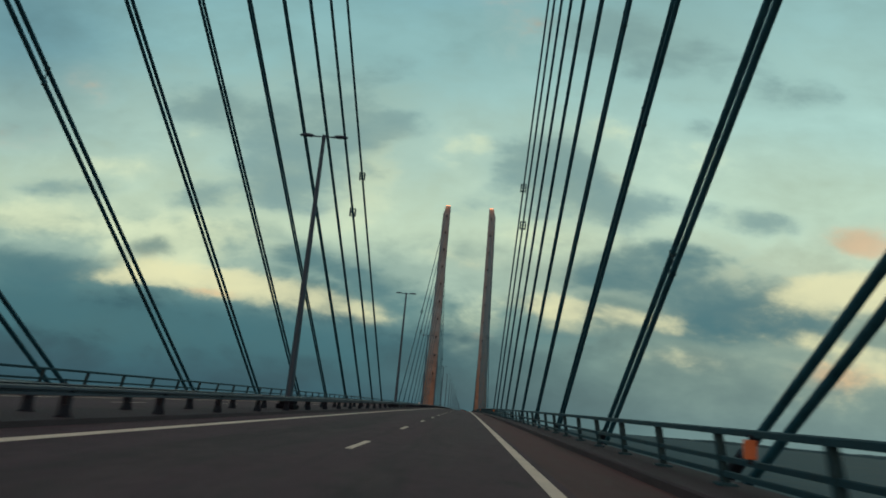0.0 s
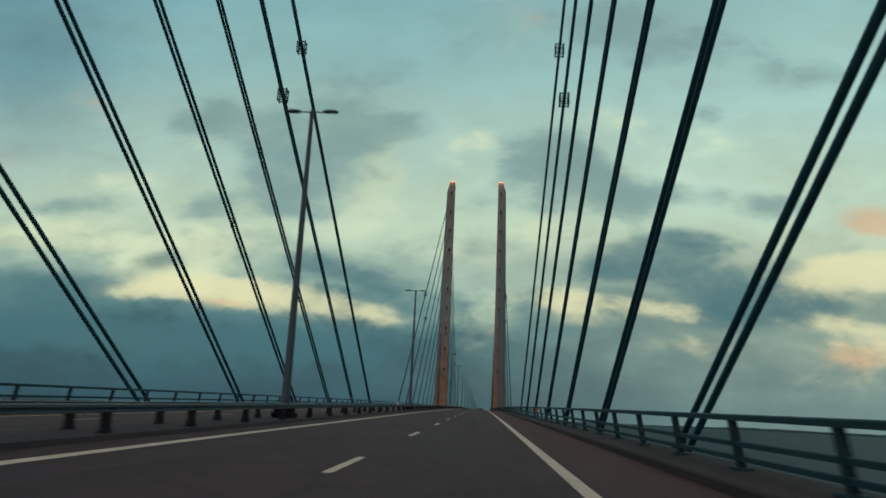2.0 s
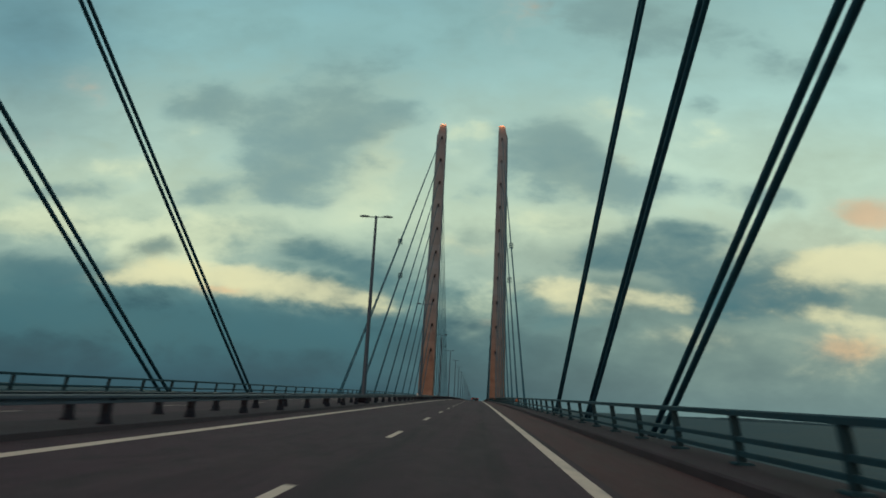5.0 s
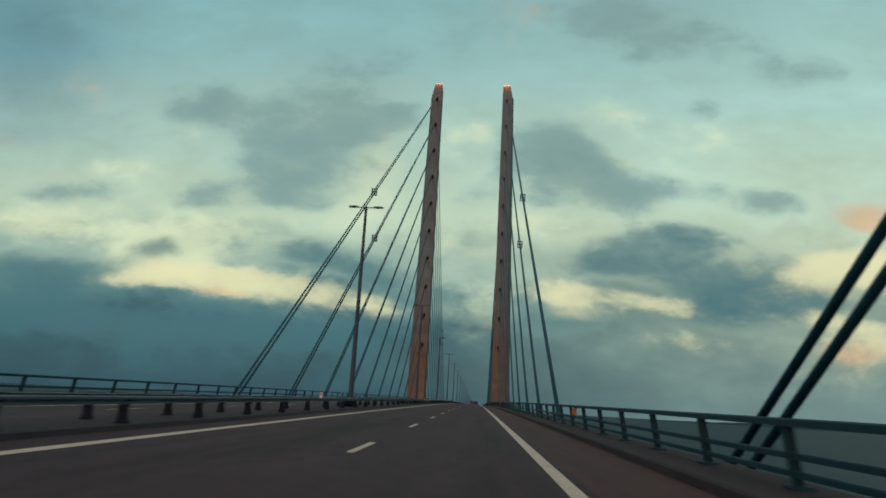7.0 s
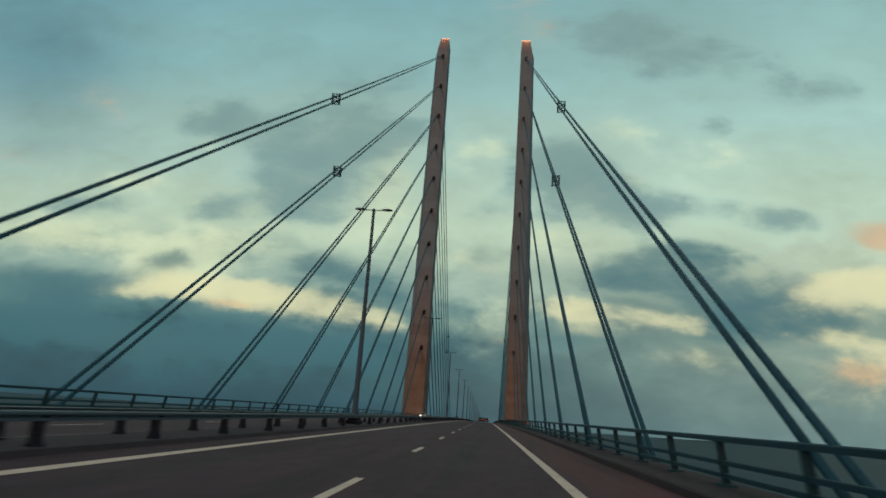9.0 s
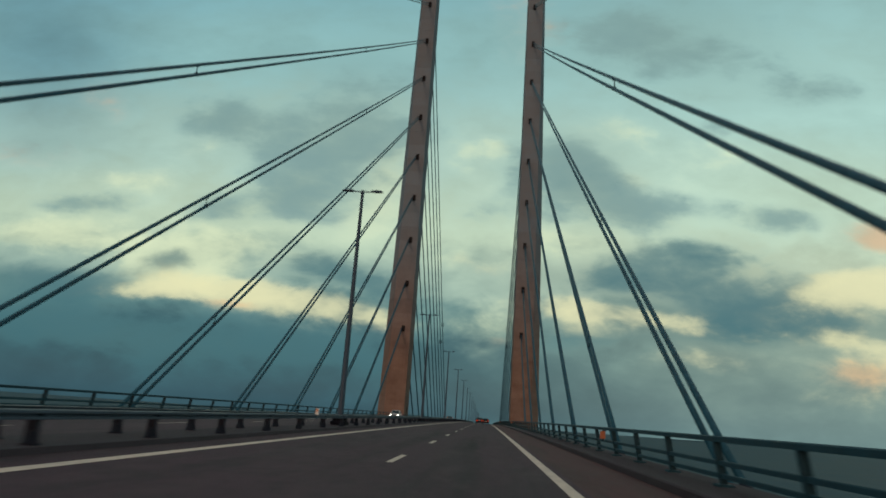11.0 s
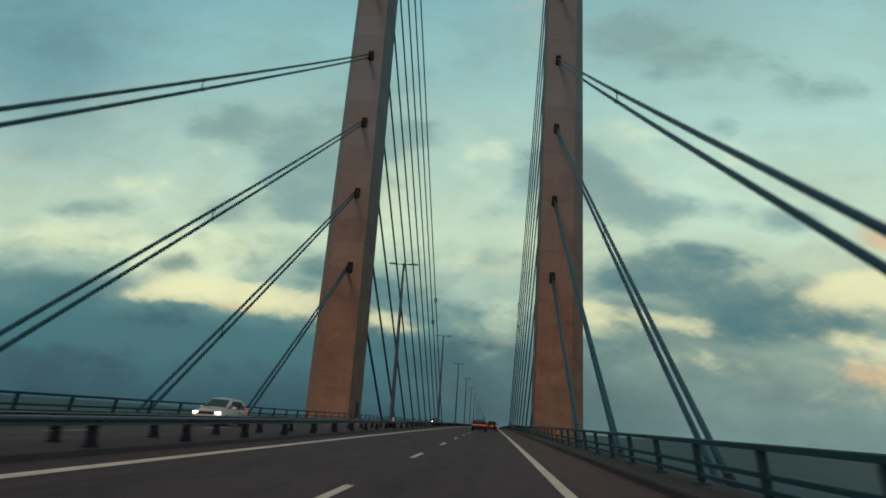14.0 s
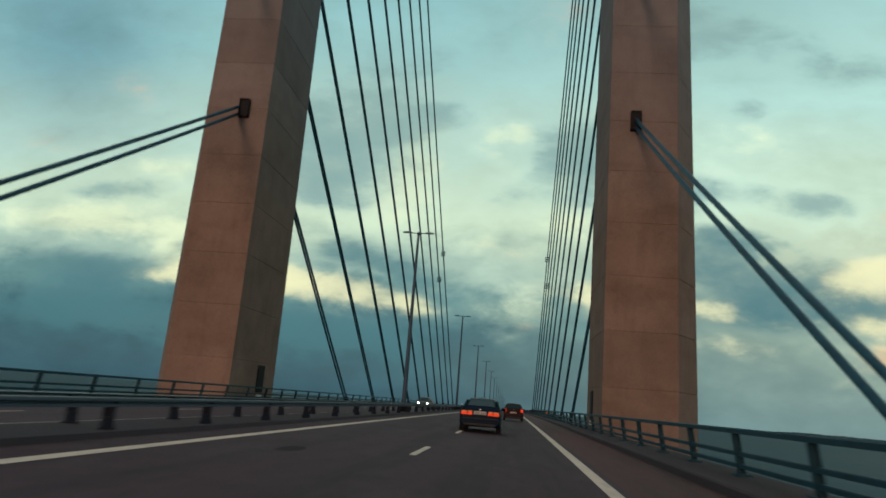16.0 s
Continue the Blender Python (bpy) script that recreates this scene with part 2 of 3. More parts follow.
    if bump:
        bn = t.nodes.new("ShaderNodeBump")
        bn.inputs["Strength"].default_value, bn.inputs["Distance"].default_value = bump, 0.02
        t.links.new(tex(bump_scale, 3.0), bn.inputs["Height"])
        t.links.new(bn.outputs[0], b.inputs["Normal"])
    if emit:
        b.inputs["Emission Color"].default_value, b.inputs["Emission Strength"].default_value = (*emit[0], 1), emit[1]
    return m


M = dict(
    asphalt=material("asphalt", (0.056, 0.031, 0.042), 0.8, spec=0.2, vary=0.32, scale=0.35, fine_scale=90, bump=0.5, bump_scale=140, stretch=(1, 0.12, 1),
                     stains=[((0.021, 0.015, 0.019), 0.6, 4.0, (1.3, 0.04, 1)), ((0.072, 0.049, 0.055), 1.1, 2.6, (1.0, 0.25, 1)), ((0.02, 0.018, 0.02), 2.4, 2.2, (1.0, 0.5, 1))]),
    shoulder=material("shoulder_asphalt", (0.076, 0.033, 0.036), 0.8, spec=0.2, vary=0.3, scale=0.4, fine_scale=90, bump=0.5, bump_scale=140, stretch=(1, 0.12, 1),
                      stains=[((0.022, 0.017, 0.018), 0.8, 3.0, (1.2, 0.08, 1)), ((0.068, 0.052, 0.046), 2.0, 2.2, (1.0, 0.4, 1))]),
    paint=material("road_paint", (0.57, 0.48, 0.39), 0.7, vary=0.15, scale=2.0, fine_scale=50, stains=[((0.2, 0.19, 0.18), 3.0, 1.6, (1, 0.3, 1))]),
    kerb=material("kerb_concrete", (0.044, 0.034, 0.042), 0.85, spec=0.2, vary=0.3, scale=0.8, fine_scale=40, bump=0.4, stains=[((0.03, 0.03, 0.03), 1.2, 2.0, (1, 0.2, 1))]),
    # upper paints the haze-greyed look of the pylon tops into the concrete
    concrete=material("pylon_concrete", (0.186, 0.13, 0.105), 0.9, spec=0.15, vary=0.2, scale=0.3, fine_scale=7, bump=0.25, bump_scale=8, tint=(0.205, 0.146, 0.118),
                      stains=[((0.118, 0.07, 0.052), 0.4, 2.6, (0.45, 0.45, 0.9)), ((0.24, 0.17, 0.132), 0.7, 2.2, (0.5, 0.5, 0.8)), ((0.105, 0.068, 0.055), 1.2, 1.3, (1.0, 1.0, 0.22))],
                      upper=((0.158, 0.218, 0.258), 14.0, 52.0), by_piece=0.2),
    cable=material("cable_sheath", (0.012, 0.062, 0.094), 0.5, spec=0.15, vary=0.4, scale=0.8, fine_scale=3),
    steel=material("painted_steel", (0.01, 0.042, 0.06), 0.6, spec=0.15, vary=0.25, scale=1.2, fine_scale=30, stains=[((0.01, 0.02, 0.026), 3.0, 1.5, (1, 1, 1))]),
    zinc=material("galvanised_steel", (0.05, 0.075, 0.105), 0.6, metal=0.15, spec=0.3, vary=0.25, scale=1.0, fine_scale=30, stains=[((0.03, 0.034, 0.038), 1.5, 2.0, (1, 0.3, 1))]),
    # pale zinc with the glint of the guardrail's top edge put into its colour
    edge_glint=material("edge_glint_zinc", (0.3, 0.33, 0.36), 0.45, metal=0.3, vary=0.3, scale=0.6, fine_scale=20),
    pole=material("lamp_pole_steel", (0.02, 0.05, 0.083), 0.55, metal=0.1, vary=0.2, scale=1.0, fine_scale=20),
    post=material("dark_post_steel", (0.007, 0.011, 0.021), 0.7, spec=0.2, vary=0.3, scale=2.0, fine_scale=30),
    plinth=material("plinth_concrete", (0.007, 0.008, 0.013), 0.85, spec=0.1, vary=0.3, scale=1.5, bump=0.3),
    socket=material("anchor_steel", (0.016, 0.016, 0.018), 0.75, spec=0.15, vary=0.3, scale=2.0, fine_scale=30),
    black=material("black_steel", (0.004, 0.005, 0.007), 0.7, spec=0.15, vary=0.2),
    sea=material("sea", (0.02, 0.05, 0.068), 0.62, spec=0.05, vary=0.35, scale=0.01, fine_scale=0.08, bump=0.3, bump_scale=0.12),
    amber=material("obstruction_lamp", (0.5, 0.2, 0.08), 0.4, emit=((1.0, 0.25, 0.05), 3.0)),
    orange=material("orange_reflector", (0.32, 0.1, 0.035), 0.35, vary=0.12, scale=6.0, fine_scale=40),
    white=material("white_plate", (0.6, 0.6, 0.58), 0.5, vary=0.1),
)


# ---- mesh helpers ----
def part(name, bm, mat, parent=None, label="", smooth=False):
    me = bpy.data.meshes.new(name)
    bmesh.ops.recalc_face_normals(bm, faces=bm.faces)
    bm.to_mesh(me)
    bm.free()
    me.materials.append(M[mat] if isinstance(mat, str) else mat)
    if smooth:
        me.polygons.foreach_set("use_smooth", [True] * len(me.polygons))
    ob = new(name, me)
    if parent is not None:
        ob.parent = parent
    if label:
        ob["label"] = label
    return ob


def box(bm, c, s, turn=None, bevel=0.0):
    r = bmesh.ops.create_cube(bm, size=1.0)
    m = Matrix.Translation(c) @ (turn.to_4x4() if turn else Matrix()) @ Matrix.Diagonal((*s, 1))
    bmesh.ops.transform(bm, matrix=m, verts=r["verts"])
    if bevel:
        edges = list({e for q in r["verts"] for e in q.link_edges})
        bmesh.ops.bevel(bm, geom=edges, offset=bevel, segments=2, affect="EDGES", profile=0.5)
    return bm


def rod(bm, a, b, r1, r2=None, n=10):
    a, b = Vector(a), Vector(b)
    r = bmesh.ops.create_cone(bm, cap_ends=True, segments=n, radius1=r1, radius2=r1 if r2 is None else r2, depth=(b - a).length)
    q = (b - a).to_track_quat("Z", "Y").to_matrix().to_4x4()
    bmesh.ops.transform(bm, matrix=Matrix.Translation((a + b) / 2) @ q, verts=r["verts"])
    return bm


def crest(y):
    """Height of the roadway's long vertical curve."""
    y1 = min(y, 330.0)
    return -1.724e-5 * (y1 + 215) ** 2 - (y - y1) * 2 * 1.724e-5 * (330 + 215)


def fall(x):
    """Crossfall of each carriageway, down to its outer edge."""
    return 0.025 * (7.75 - abs(x))


Y0, Y1 = -520.0, 760.0
STEPS = [Y0 + 10 * i for i in range(int((Y1 - Y0) / 10) + 1)]


def sweep(bm, profile, ys=STEPS, closed=True):
    """Draw a cross-section (x, z above the roadway's curve) along the bridge."""
    rings = [[bm.verts.new((x, y, crest(y) + z)) for x, z in profile] for y in ys]
    n = len(profile)
    for p, q in zip(rings, rings[1:]):
        for i in range(n if closed else n - 1):
            j = (i + 1) % n
            bm.faces.new((p[i], p[j], q[j], q[i]))
    if closed:
        bm.faces.new(rings[0])
        bm.faces.new(rings[-1])
    return bm


# ---- water and distance ----
bm = bmesh.new()
bmesh.ops.create_grid(bm, x_segments=24, y_segments=24, size=4800)
bmesh.ops.translate(bm, vec=(0, 0, -62), verts=bm.verts)
tagged(part("water", bm, "sea"), "grey-blue sea far below the bridge", "water", kind="structure")

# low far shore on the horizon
# distance haze is put into the shore's blue base colour
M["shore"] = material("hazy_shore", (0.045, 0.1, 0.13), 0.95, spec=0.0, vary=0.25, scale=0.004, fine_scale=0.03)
bm = bmesh.new()
rows = []
for i in range(121):
    a = 0.24 + 1.0 * i / 120
    x, y = 4550 * math.sin(a), 4550 * math.cos(a)
    h = 15 + 6 * noise.noise((a * 9, 0, 3)) + 5 * noise.noise((a * 60, 2, 0)) + 3 * noise.noise((a * 190, 5, 0))
    h *= min(1.0, i / 18)
    rows.append([bm.verts.new((x, y, -63)), bm.verts.new((x, y, -61 + h)), bm.verts.new((x * 1.05, y * 1.05, -63))])
for p, q in zip(rows, rows[1:]):
    for j in range(2):
        bm.faces.new((p[j], q[j], q[j + 1], p[j + 1]))
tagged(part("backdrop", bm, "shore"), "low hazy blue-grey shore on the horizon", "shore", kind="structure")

# ---- roadway ----
road = part("road", sweep(bmesh.new(), [(-9.6, fall(9.6)), (-0.9, fall(0.9)), (0.9, fall(0.9)), (9.6, fall(9.6)), (9.6, fall(9.6) - 1.2), (-9.6, fall(9.6) - 1.2)]), "asphalt")
tagged(road, "dark grey worn asphalt carriageways of the bridge", "road", kind="structure")
for s in (-1, 1):
    sh = part("road_shoulder", sweep(bmesh.new(), [(s * 9.6, fall(9.6)), (s * 11.65, fall(11.65)), (s * 11.65, fall(11.65) - 1.2), (s * 9.6, fall(9.6) - 1.2)]), "shoulder")
    tagged(sh, "dark brownish asphalt hard shoulder beside the lane", "road shoulder", kind="structure")
    z = fall(11.65)
    k = part("kerb", sweep(bmesh.new(), [(s * 11.65, z - 1.2), (s * 11.65, z + 0.16), (s * 11.69, z + 0.2), (s * 13.2, z + 0.24), (s * 13.25, z + 0.2), (s * 13.25, z - 1.2)]), "kerb")
    tagged(k, "low dark concrete edge kerb carrying the railing", "kerb", kind="structure")
z = fall(0.9)
md = part("median", sweep(bmesh.new(), [(-0.9, z - 0.02), (-0.86, z + 0.1), (0.86, z + 0.1), (0.9, z - 0.02)], closed=True), "kerb")
tagged(md, "low dark concrete median strip between the carriageways", "median", kind="structure")


def stripe(bm, x, y0, y1, w, ys=None):
    ys = ys or [y0, y1]
    sweep(bm, [(x - w / 2, fall(x - w / 2) + 0.006), (x + w / 2, fall(x + w / 2) + 0.006)], ys, closed=False)
    return bm


for x in (1.83, 9.29, -1.83, -9.29):
    ln = part("edge_line", stripe(bmesh.new(), x, Y0, Y1, 0.26, STEPS), "paint", road, "solid off-white painted edge line")
DASH = 11.78
n0 = math.floor((-480 + 403.8) / DASH)
for i in range(n0, n0 + 62):
    y = -403.8 + DASH * i
    for x in (5.55, -5.55):
        part("lane_dash", stripe(bmesh.new(), x, y - 1.5, y + 1.5, 0.15), "paint", road)

# small tar repair in the outer lane of the near carriageway
M["tar"] = material("tar_patch", (0.026, 0.02, 0.022), 0.85, spec=0.1, vary=0.3, scale=2.0)
bm = bmesh.new()
ring = []
for i in range(14):
    a = 2 * math.pi * i / 14
    r = 1.0 + 0.35 * noise.noise((math.cos(a) * 1.7, math.sin(a) * 1.7, 4))
    x, y = 3.45 + 0.22 * r * math.cos(a), -41.8 + 0.75 * r * math.sin(a)
    ring.append(bm.verts.new((x, y, crest(y) + fall(x) + 0.005)))
bm.faces.new(ring)
part("tar_patch", bm, "tar", road, "small black tar repair patch")

# ---- railings and guardrails ----
BAY = 3.99


def bays(first):
    """Stations of the posts along the bridge, one of them at first."""
    lo = math.ceil((Y0 + 4 - first) / BAY)
    return [first + BAY * i for i in range(lo, lo + 236)]


def railing(s):
    root = tagged(new("bridge_railing"), "dark painted steel bridge railing with three rails on a kerb", "railing", "edge railings")
    z, top = fall(12.5), s * 12.5
    for name, h, a, b in (("top_rail", 1.2, 0.07, 0.06), ("middle_rail", 0.72, 0.05, 0.05), ("lower_rail", 0.46, 0.05, 0.05)):
        x = top + s * 0.16 * (1.2 - h)
        part(name, sweep(bmesh.new(), [(x - a, z + h - b), (x + a, z + h - b), (x + a, z + h + b * 0.6), (x + a * 0.6, z + h + b), (x - a * 0.6, z + h + b), (x - a, z + h + b * 0.6)]), "steel", root)
    bm = bmesh.new()
    # I-shaped post that leans in over the kerb at the top, on a foot block
    for dx, wx, wy in ((-0.065, 0.018, 0.11), (0.065, 0.018, 0.11), (0, 0.13, 0.014)):
        box(bm, (dx, 0, 0.72), (wx, wy, 0.98))
    box(bm, (0, 0, 0.25), (0.34, 0.4, 0.1), bevel=0.03)
    for q in bm.verts:
        q.co.x += s * 0.16 * (1.2 - q.co.z)
    me = part("post", bm, "steel", root)
    stations = bays(-38.97 if s < 0 else -38.77)
    me.location = (top, stations[0], crest(stations[0]) + z)
    for y in stations[1:]:
        c = new("post", me.data)
        c.parent, c.location = root, (top, y, crest(y) + z)
    return root


for s in (-1, 1):
    railing(s)


def guardrail(s):
    root = tagged(new("guardrail"), "galvanised steel guardrail on short posts along the median", "guardrail", "median guardrails")
    z, x = fall(0.9) + 0.1, s * 0.62
    o = s * 0.08
    # beam of two ribs facing the lane
    front = [(0.0, 0.39), (o, 0.4), (o, 0.435), (o * 0.15, 0.455), (o * 0.15, 0.475), (o, 0.495), (o, 0.53), (0.0, 0.54)]
    back = [(-s * 0.012 + a * 0.94, b) for a, b in reversed(front)]
    part("beam", sweep(bmesh.new(), [(x + a, z + b) for a, b in front + back]), "zinc", root, "ribbed galvanised beam")
    # added strip, its pale colour paints the light caught by the beam's top
    cap = [(x - s * 0.02, z + 0.542), (x + s * 0.03, z + 0.542), (x + s * 0.03, z + 0.555), (x - s * 0.02, z + 0.555)]
    part("top_edge", sweep(bmesh.new(), cap), "edge_glint", root, "pale zinc strip painted as light along the top edge")
    bm = bmesh.new()
    for dx, wx, wy in ((-0.07, 0.018, 0.13), (0.07, 0.018, 0.13), (0, 0.14, 0.016)):
        box(bm, (dx, 0, 0.25), (wx, wy, 0.5))
    box(bm, (s * 0.088, 0, 0.45), (0.03, 0.16, 0.14))
    rod(bm, (0, 0, 0.03), (0, 0, 0.22), 0.145, 0.09, 4)
    box(bm, (0, 0, 0.015), (0.22, 0.2, 0.03))
    p = part("post", bm, "post", root)
    stations = bays(-47.25 if s > 0 else -46.6)
    p.location = (x - s * 0.06, stations[0], crest(stations[0]) + z)
    for y in stations[1:]:
        c = new("post", p.data)
        c.parent, c.location = root, (x - s * 0.06, y, crest(y) + z)
    return root


for s in (-1, 1):
    guardrail(s)


# ---- pylons ----
def leg_section(z):
    """Plan of a pylon leg at a height, for the side of positive x: inner face flat, outer side splayed."""
    f = min(1.0, max(0.0, z / 134.0))
    inner = 13.85 + 0.1 * f
    front = 19.1 - 1.0 * f
    outer = 21.3 - 2.5 * f
    d, e = 4.85 - 0.55 * f, 1.3 - 0.5 * f
    if z > 134:
        k = (z - 134) / 5.0
        outer, front = outer - 1.6 * k, front - 1.0 * k
    return [(inner, -d), (front, -d), (outer, -e), (outer, e), (front, d), (inner, d)]


ANCHOR_Z = [22.37 + 12.146 * k for k in range(10)]


def pylon(name_y, s, lit):
    root = tagged(new("pylon"), "tall tapering concrete pylon leg with orange obstruction lights" if lit else "tall tapering concrete pylon leg cast in lifts",
                  "bridge pylon", "pylon legs")
    root.location = (0.45 if s < 0 else 0.0, name_y, 0)
    lifts = [-62 + 4.02 * i for i in range(49)] + [134.0]
    for a, b in zip(lifts, lifts[1:] + [139.0]):
        if b <= a:
            continue
        bm = bmesh.new()
        rings = []
        for zz, shrink in ((a, 0.03), (a + 0.028, 0.0), (b - 0.028, 0.0), (b, 0.03)):
            pts = leg_section(zz)
            cx = sum(p[0] for p in pts) / 6
            rings.append([bm.verts.new((s * (x - math.copysign(shrink, x - cx)), y - math.copysign(shrink, y), zz)) for x, y in pts])
        for p, q in zip(rings, rings[1:]):
            for i in range(6):
                j = (i + 1) % 6
                bm.faces.new((p[i], p[j], q[j], q[i]))
        bm.faces.new(rings[0])
        bm.faces.new(rings[-1])
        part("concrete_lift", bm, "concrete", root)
    for zz in ANCHOR_Z:
        for d in (-1, 1):
            fd = leg_section(zz)[0][1]
            bm = bmesh.new()
            # open steel box round the cable sockets
            yy = d * (-fd + 0.12)
            for dx, dz, w, h in ((-0.36, 0, 0.08, 1.56), (0.36, 0, 0.08, 1.56), (0, 0.74, 0.8, 0.08), (0, -0.74, 0.8, 0.08)):
                box(bm, (s * 15.79 + dx, yy, zz + dz), (w, 0.5, h))
            box(bm, (s * 15.79, yy + d * 0.08, zz), (0.72, 0.1, 1.48))
            part("anchor_box", bm, "socket", root, "black steel cable anchor box")
    if lit:
        bm = bmesh.new()
        box(bm, (s * 13.83, 1.4, 1.0), (0.1, 1.5, 2.2), bevel=0.02)
        part("door", bm, "black", root, "dark steel access door")
        bm = bmesh.new()
        box(bm, (s * 13.78, 1.4, -0.35), (0.08, 1.0, 0.3))
        part("door_sign", bm, "white", root, "small white plate under the door")
        bm = bmesh.new()
        for i in range(5):
            x = 14.2 + i * 0.62
            rod(bm, (s * x, -3.9, 139.0), (s * x, -3.9, 139.55), 0.16, 0.12, 8)
        part("obstruction_light", bm, "amber", root, "glowing orange obstruction lights")
        lamp = new("obstruction_glow", bpy.data.lights.new("obstruction_glow", "POINT"))
        lamp.data.energy, lamp.data.color, lamp.data.shadow_soft_size = 420, (1.0, 0.22, 0.04), 0.5
        lamp.location = (s * 15.6, name_y - 5.6, 139.6)
    return root


SPAN = 489.3
for s in (-1, 1):
    pylon(0.0, s, True)
    pylon(-SPAN, s, False)


# ---- stay cables ----
CABLE_X, SLOPE = 15.79, 0.6073


def hang(a, b, f, sag):
    """A point of a cable between its ends that sags under its own weight."""
    return a.lerp(b, f) - Vector((0, 0, 4 * sag * f * (1 - f)))


def tube(points, radius, n=10):
    """Round skin along a gently curved line of points."""
    bm = bmesh.new()
    rings = []
    for i, p in enumerate(points):
        way = (points[min(i + 1, len(points) - 1)] - points[max(i - 1, 0)]).normalized()
        side = Vector((1, 0, 0))
        up = side.cross(way).normalized()
        rings.append([bm.verts.new(p + radius * (math.cos(math.tau * j / n) * side + math.sin(math.tau * j / n) * up)) for j in range(n)])
    for p, q in zip(rings, rings[1:]):
        for j in range(n):
            bm.faces.new((p[j], p[(j + 1) % n], q[(j + 1) % n], q[j]))
    bm.faces.new(rings[0])
    bm.faces.new(rings[-1])
    return bm


def stay(y_axis, s, d, k):
    """One pair of cables from a pylon at y_axis, running down in direction d along the bridge."""
    root = tagged(new("stay_cable_pair"), "pair of dark sheathed stay cables with a steel tie between them", "stay cable", "stay cables")
    face = 4.6
    za = ANCHOR_Z[k]
    run = 42.0 + 20.0 * k - face + 3.5
    top = Vector((s * CABLE_X, y_axis + d * face, za))
    low = Vector((s * CABLE_X, y_axis + d * (face + run), za - SLOPE * run))
    root.location = low
    step = Vector((0, 0, 0.4))
    sag = 0.4 + 0.002 * run if y_axis < -1 else 0.12 + 0.0012 * run
    for w in (1, -1):
        a, b = top - low + Vector((0, 0, 0.33 * w)), Vector((0, 0, 0.45 * w))
        cable = part("cable", tube([hang(b, a, i / 16, sag) for i in range(17)], 0.128), "cable", root, smooth=True)
        part("guide_pipe", rod(bmesh.new(), b, hang(b, a, 3.2 / (a - b).length, sag), 0.2, n=12), "post", cable, "stout black steel guide pipe at the foot")
    spots = [44.6 + 5.3 * k] + ([102.7 + 5.2 * k] if k >= 5 else [])
    for i, yy in enumerate(spots):
        if yy > run:
            continue
        c = hang(Vector((0, 0, 0)), top - low, 1 - (yy - face) / run, sag)
        if i == 1 and k >= 8:
            bm = bmesh.new()
            for dy in (-0.34, 0.34):
                for dx in (-0.48, 0.48):
                    box(bm, c + Vector((dx, dy, 0)), (0.13, 0.13, 1.5))
                for dz in (-0.62, 0.0, 0.62):
                    box(bm, c + Vector((0, dy, dz)), (1.0, 0.1, 0.11))
            for dz in (-0.62, 0.62):
                for dx in (-0.48, 0.48):
                    box(bm, c + Vector((dx, 0, dz)), (0.1, 0.68, 0.1))
            part("damper_frame", bm, "steel", root, "square steel damper frame clamped round both cables")
        else:
            bm = bmesh.new()
            rod(bm, c - step, c + step, 0.04, n=8)
            for w in (1, -1):
                box(bm, c + step * w, (0.28, 0.13, 0.28), bevel=0.03)
            part("tie", bm, "steel", root, "short steel tie between the cables")
    # bracket that holds the foot out from the deck
    bm = bmesh.new()
    zf = crest(low.y) + fall(13.25)
    h = zf - low.z
    box(bm, (0, 0, -0.1), (0.7, 1.0, 0.5), bevel=0.05)
    box(bm, (-s * 1.35, 0, h - 0.75), (2.5, 0.5, 0.5), bevel=0.04)
    rod(bm, (0, 0, -0.1), (-s * 0.6, 0, h - 0.75), 0.3, n=8)
    part("anchor_bracket", bm, "steel", root, "dark steel outrigger bracket on the deck edge")
    return root


for k in range(10):
    for s in (-1, 1):
        stay(0.0, s, -1, k)
        stay(0.0, s, 1, k)
        stay(-SPAN, s, 1, k)


# ---- street lamps on the median ----
def street_lamp(y):
    root = tagged(new("street_lamp"), "tall grey steel street lamp with two short arms on the median", "street lamp", "median street lamps")
    root.location = (0, y, crest(y) + fall(0.9) + 0.1)
    bm = bmesh.new()
    rod(bm, (0, 0, 0), (0, 0, 12.9), 0.17, 0.085, 14)
    part("pole", bm, "pole", root, smooth=False)
    bm = bmesh.new()
    rod(bm, (-1.0, 0, 12.94), (1.0, 0, 12.94), 0.035, n=8)
    rod(bm, (0, 0, 12.8), (0, 0, 13.02), 0.11, 0.08, 10)
    part("arm", bm, "pole", root)
    for s in (-1, 1):
        bm = bmesh.new()
        bmesh.ops.create_uvsphere(bm, u_segments=12, v_segments=8, radius=1.0)
        for q in bm.verts:
            q.co = Vector((q.co.x * 0.38 + s * 0.82, q.co.y * 0.14, max(q.co.z, -0.35) * 0.1 + 12.96))
        part("lamp_head", bm, "pole", root, "flat unlit lamp head", smooth=True)
    bm = bmesh.new()
    box(bm, (0, 0, 0.11), (0.8, 1.0, 0.2), bevel=0.05)
    box(bm, (0, 0, 0.3), (0.66, 0.75, 0.2), bevel=0.05)
    box(bm, (0, 0, 0.44), (0.5, 0.6, 0.12), bevel=0.03)
    part("plinth", bm, "plinth", root, "dark concrete impact plinth")
    return root


